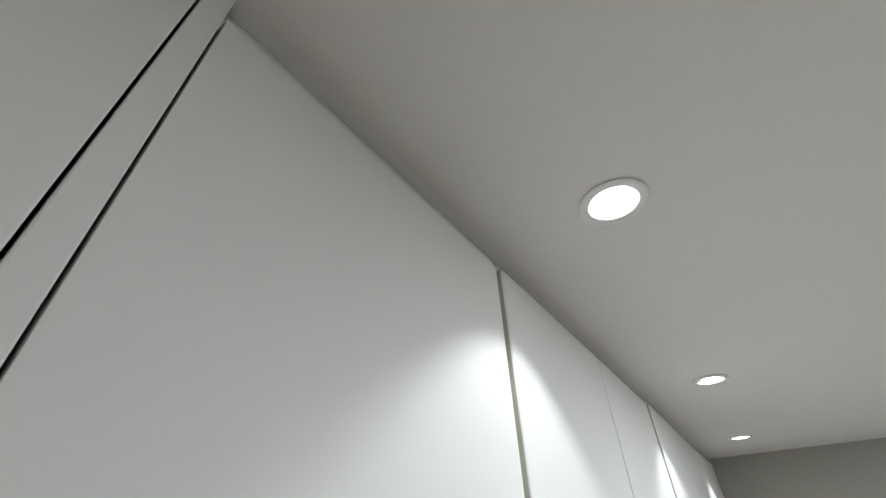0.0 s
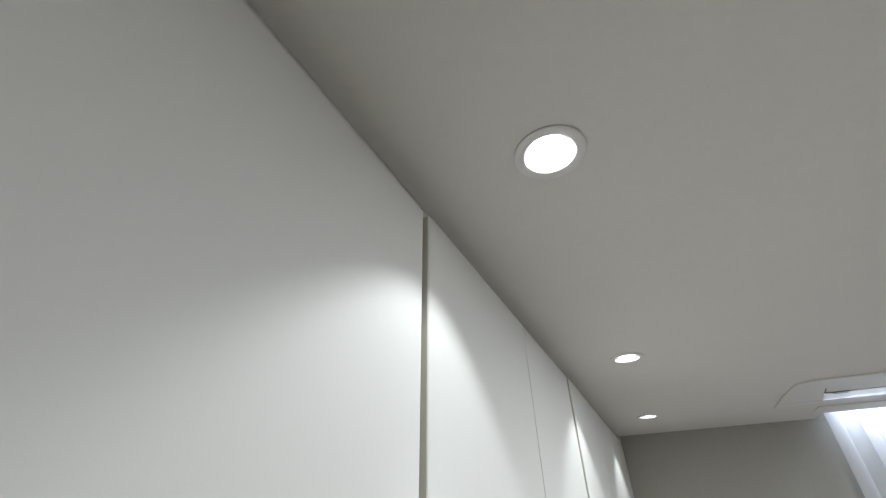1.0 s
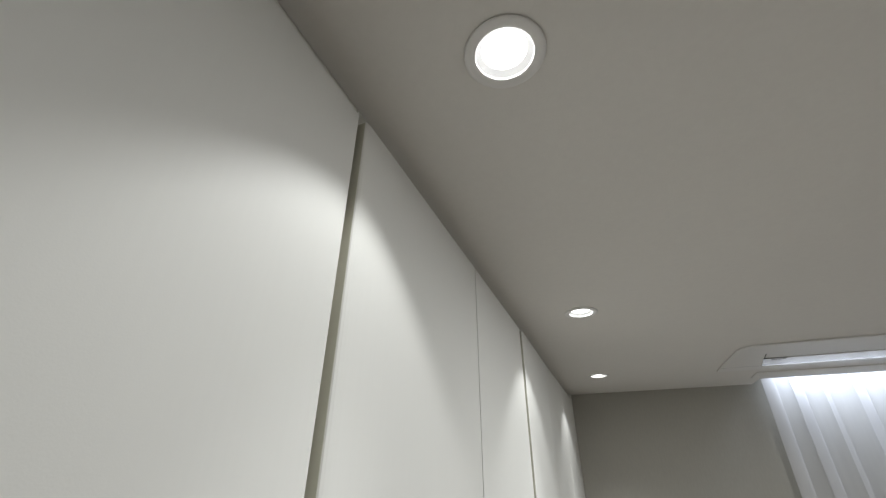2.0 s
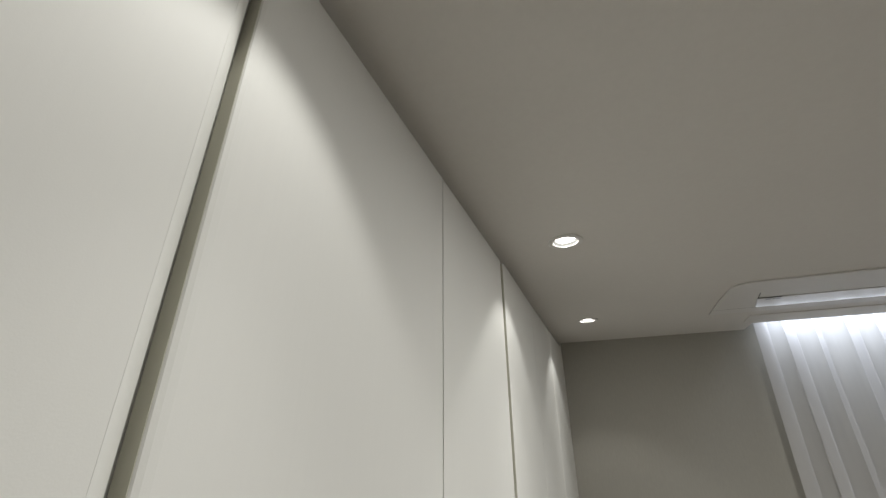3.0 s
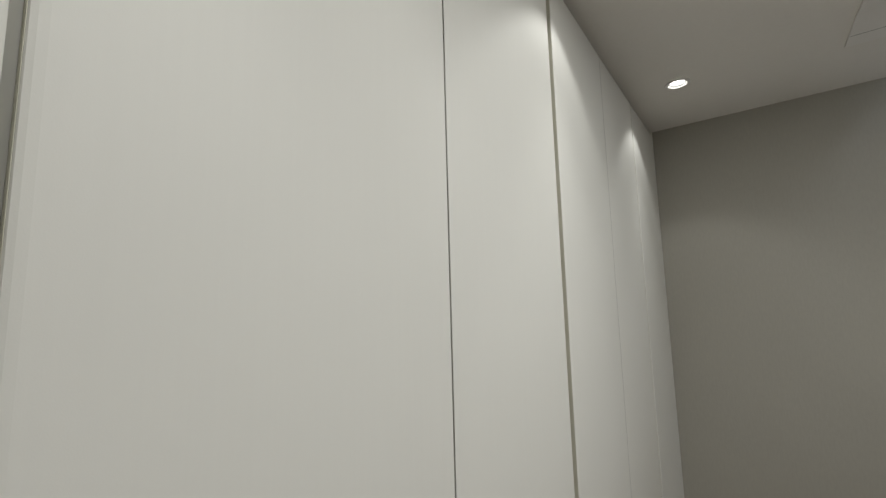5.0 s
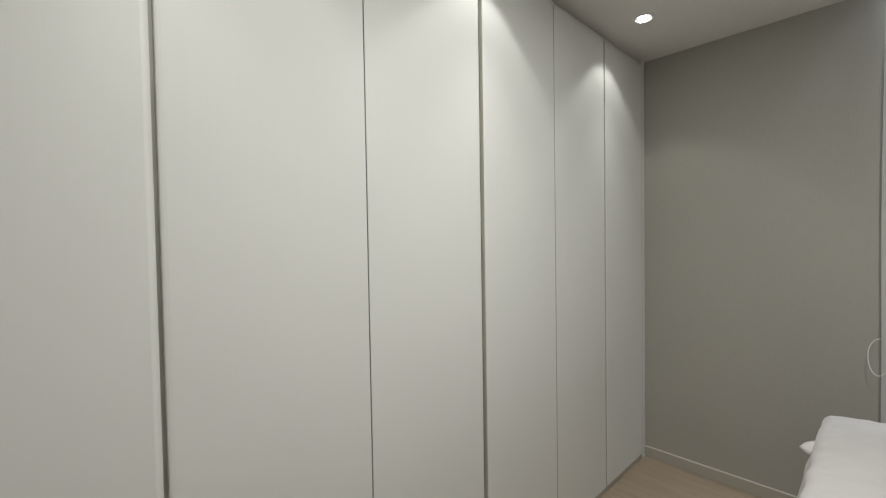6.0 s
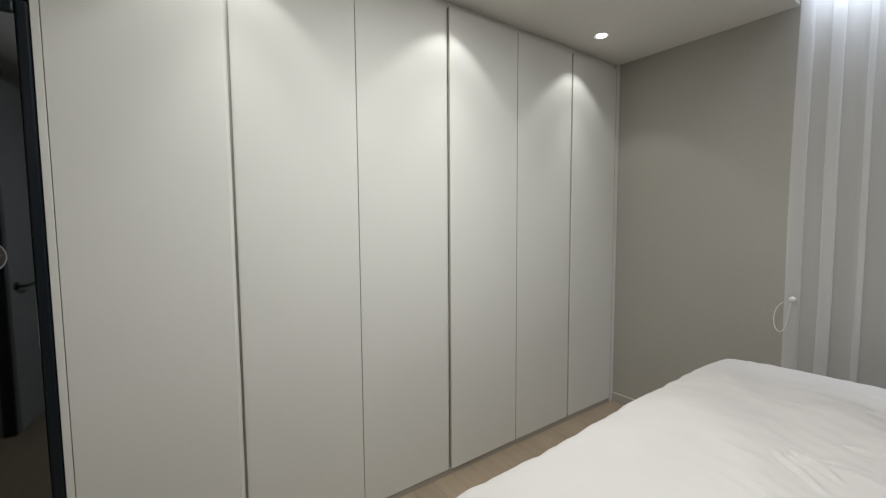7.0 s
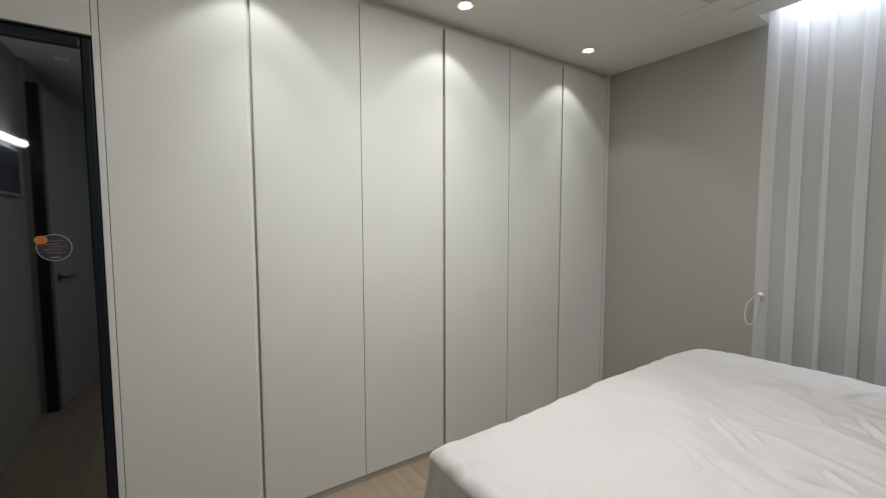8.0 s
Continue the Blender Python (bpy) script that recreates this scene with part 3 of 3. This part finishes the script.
bm = bmesh.new()
NU, NV = 400, 370
rows_ = []
OUT, IN = 0.34, 0.056
for j in range(NV + 1):
    row = []
    for i in range(NU + 1):
        # unrolled cloth coordinates, with the overhang beyond the top's border
        u = DX0 + IN - OUT + (DX1 - DX0 - IN + OUT) * i / NU
        v = DY0 + IN - OUT + (DY1 - DY0 - 2 * IN + 2 * OUT) * j / NV
        ix, iy0, iy1 = DX0 + IN, DY0 + IN, DY1 - IN
        cx, cy = max(u, ix), min(max(v, iy0), iy1)
        ox, oy = u - cx, v - cy
        far = (ox ** 4 + oy ** 4) ** 0.25
        # the top is taut at its rim, sinks there a little and rises slowly towards the far side
        rim = min(cx - ix, cy - iy0, iy1 - cy)
        z = 0.628 + relief(cx, cy) * (0.30 + 0.70 * max(0.0, min(1.0, rim / 0.32)))
        z -= 0.016 * math.exp(-max(rim, 0) / 0.06)
        # puckered seam along the border
        pucker = math.exp(-max(rim, 0) / 0.035)
        q = Vector((u * 16, v * 16, 5.0))
        z += pucker * (0.0026 * noise.noise(q) + 0.0018 * noise.noise(q * 2.7))
        z += 0.030 * max(0.0, min(1.0, (cy - 1.0) / 1.2))
        z -= 0.022 * math.exp(-math.hypot(cx - ix, cy - iy1) / 0.10) - 0.004 * math.exp(-math.hypot(cx - ix, cy - iy0) / 0.08)
        x, y = cx, cy
        if far > 1e-6:
            R = 0.044
            ang = min(far / R, math.pi / 2)
            reach = R * math.sin(ang) + 0.13 * max(0.0, far - R * math.pi / 2)
            drop = R * (1 - math.cos(ang)) + max(0.0, far - R * math.pi / 2)
            w = noise.noise(Vector((cx * 5 + ox * 3, cy * 5 + oy * 3, 0.7)))
            reach += 0.004 * noise.noise(q) + 0.010 * noise.noise(Vector((cx * 17, cy * 17, ox * 4 + oy * 4))) * min(1, far / 0.12)
            reach += 0.022 * w * min(1, far / 0.2) + 0.012 * math.sin(11 * (cx + cy)) * min(1, far / 0.25)
            x, y = cx + ox / far * reach, cy + oy / far * reach
            z -= drop
        row.append(bm.verts.new((x - 1.75, y - 1.66, max(z, 0.03) - 0.60)))
    rows_.append(row)
for j in range(NV):
    for i in range(NU):
        bm.faces.new((rows_[j][i], rows_[j][i + 1], rows_[j + 1][i + 1], rows_[j + 1][i]))
duvet = thing("duvet", "rumpled plain white cotton duvet spread over the bed", "duvet", at=(1.75, 1.66, 0.60))
cover = part("cover", bm, M_DUVET, duvet, smooth=True)
thick = cover.modifiers.new("thickness", "SOLIDIFY")
thick.thickness, thick.offset = 0.025, -1
bm = bmesh.new()
ear = [(0.795, 2.205, 0.570), (0.768, 2.222, 0.582), (0.782, 2.250, 0.592), (0.805, 2.275, 0.598), (0.830, 2.245, 0.600), (0.820, 2.200, 0.585)]
tip = [bm.verts.new((x - 1.75, y - 1.66, z - 0.60)) for x, y, z in ear]
mid = bm.verts.new((0.800 - 1.75, 2.235 - 1.66, 0.604 - 0.60))
low = bm.verts.new((0.800 - 1.75, 2.225 - 1.66, 0.560 - 0.60))
for k in range(6):
    bm.faces.new((tip[k], tip[(k + 1) % 6], mid))
    bm.faces.new((tip[(k + 1) % 6], tip[k], low))
bmesh.ops.subdivide_edges(bm, edges=bm.edges, cuts=2, use_grid_fill=True, smooth=0.6)
part("corner_fold", bm, M_DUVET, duvet, "small folded corner sticking out", smooth=True)

# ---- what the smoked mirror shows of the room's south side ----
frame_post = thing("door_frame", "black door frame post standing at the wall's step", "door frame", kind="structure", at=(1.89, -0.53, 0))
part("jamb", block((-0.014, 0.000, 0), (0.008, 0.060, 2.20), 0.002), M_JAMB, frame_post)
part("header", block((0.009, 0.003, 2.12), (0.80, 0.055, 2.20), 0.002), M_JAMB, frame_post)

leaf = thing("door_1", "flat pale grey interior door with a black lever handle", "door", kind="structure", at=(1.918, -0.474, 0.008))
leaf.rotation_euler = (0, 0, radians(11))
part("panel", block((0.0, -0.02, 0.0), (0.76, 0.02, 2.17), 0.002), M_LEAF, leaf)
grip = part("lever_handle", moved(lathe([(0.0255, 0.0), (0.0255, 0.007), (0.023, 0.009)], 28), Matrix.Translation((0.060, 0.0202, 0.905)) @ Matrix.Rotation(-math.pi / 2, 4, "X")), M_HANDLE, leaf, "black lever handle")
part("lever", tube([(0.060, 0.025, 0.905), (0.060, 0.062, 0.905), (0.075, 0.070, 0.905), (0.185, 0.066, 0.907)], 0.0085, 10), M_HANDLE, grip)

picture = thing("picture", "dark framed picture hanging on the grey wall", "picture", at=(1.50, YS, 1.62))
part("print", block((-0.24, 0.006, -0.15), (0.24, 0.014, 0.10), 0.001), M_PICTURE, picture)
for a, b in (((-0.26, 0, -0.17), (0.26, 0.02, -0.15)), ((-0.26, 0, 0.10), (0.26, 0.02, 0.12)), ((-0.26, 0, -0.15), (-0.24, 0.02, 0.10)), ((0.24, 0, -0.15), (0.26, 0.02, 0.10))):
    part("frame_bar", block(a, b, 0.002), M_RING, picture)
lamp = thing("wall_lamp", "slim white curved wall lamp, lit, above the picture", "wall lamp", at=(1.70, YS, 1.765))
part("bracket", block((-0.04, 0.0, -0.012), (0.04, 0.045, 0.02), 0.004), M_TRIM, lamp)
part("tube", tube([(-0.70, 0.055, -0.020), (-0.40, 0.060, -0.012), (-0.18, 0.060, -0.002), (-0.03, 0.055, 0.010)], 0.019, 12), M_TUBE, lamp, "glowing white lamp tube", smooth=True)

# ---- skirting ----
for name, a, b in (("baseboard_north", (0.002, YF - 0.010, 0), (XE - 0.012, YF - 0.001, 0.058)), ("baseboard_east", (XE - 0.010, -0.50, 0), (XE - 0.001, YF - 0.012, 0.058))):
    board = thing(name, "low grey skirting board with a pale top bead", "baseboard", kind="structure")
    part("board", block(a, b, 0.001), M_BOARD, board)
    part("bead", block((a[0], a[1] - 0.001, 0.0585), (b[0], b[1], 0.064), 0.001), M_BEAD, board)

# ---- floor planks ----
floor = structure("floor", block((-0.75, YS - 0.12, -0.10), (XE + 0.12, YF + 0.02, -0.006)), M_SUB, "pale oak plank floor with fine dark joints", "floor")
random.seed(11)
PW = 0.1185
plank_meshes = {}


def plank_mesh(length):
    if length not in plank_meshes:
        me = bpy.data.meshes.new("plank")
        bm = block((0.0003, 0.0003, -0.006), (length - 0.0003, PW - 0.0003, 0.0), 0.0005, 1)
        bm.to_mesh(me)
        bm.free()
        me.materials.append(M_OAK)
        plank_meshes[length] = me
    return plank_meshes[length]


y = YS + 0.002
while y < YF - 0.01:
    x = -0.60
    length = random.choice((0.2, 0.4, 0.6, 0.8))
    while x < XE - 0.05:
        length = min(length, round(XE - 0.002 - x, 3))
        if x + length > -0.04 or y < 0.02:
            ob = new("plank", plank_mesh(length))
            ob.location = (x, y, -0.0001)
            ob.parent = floor
        x += length
        length = 0.8
    y += PW
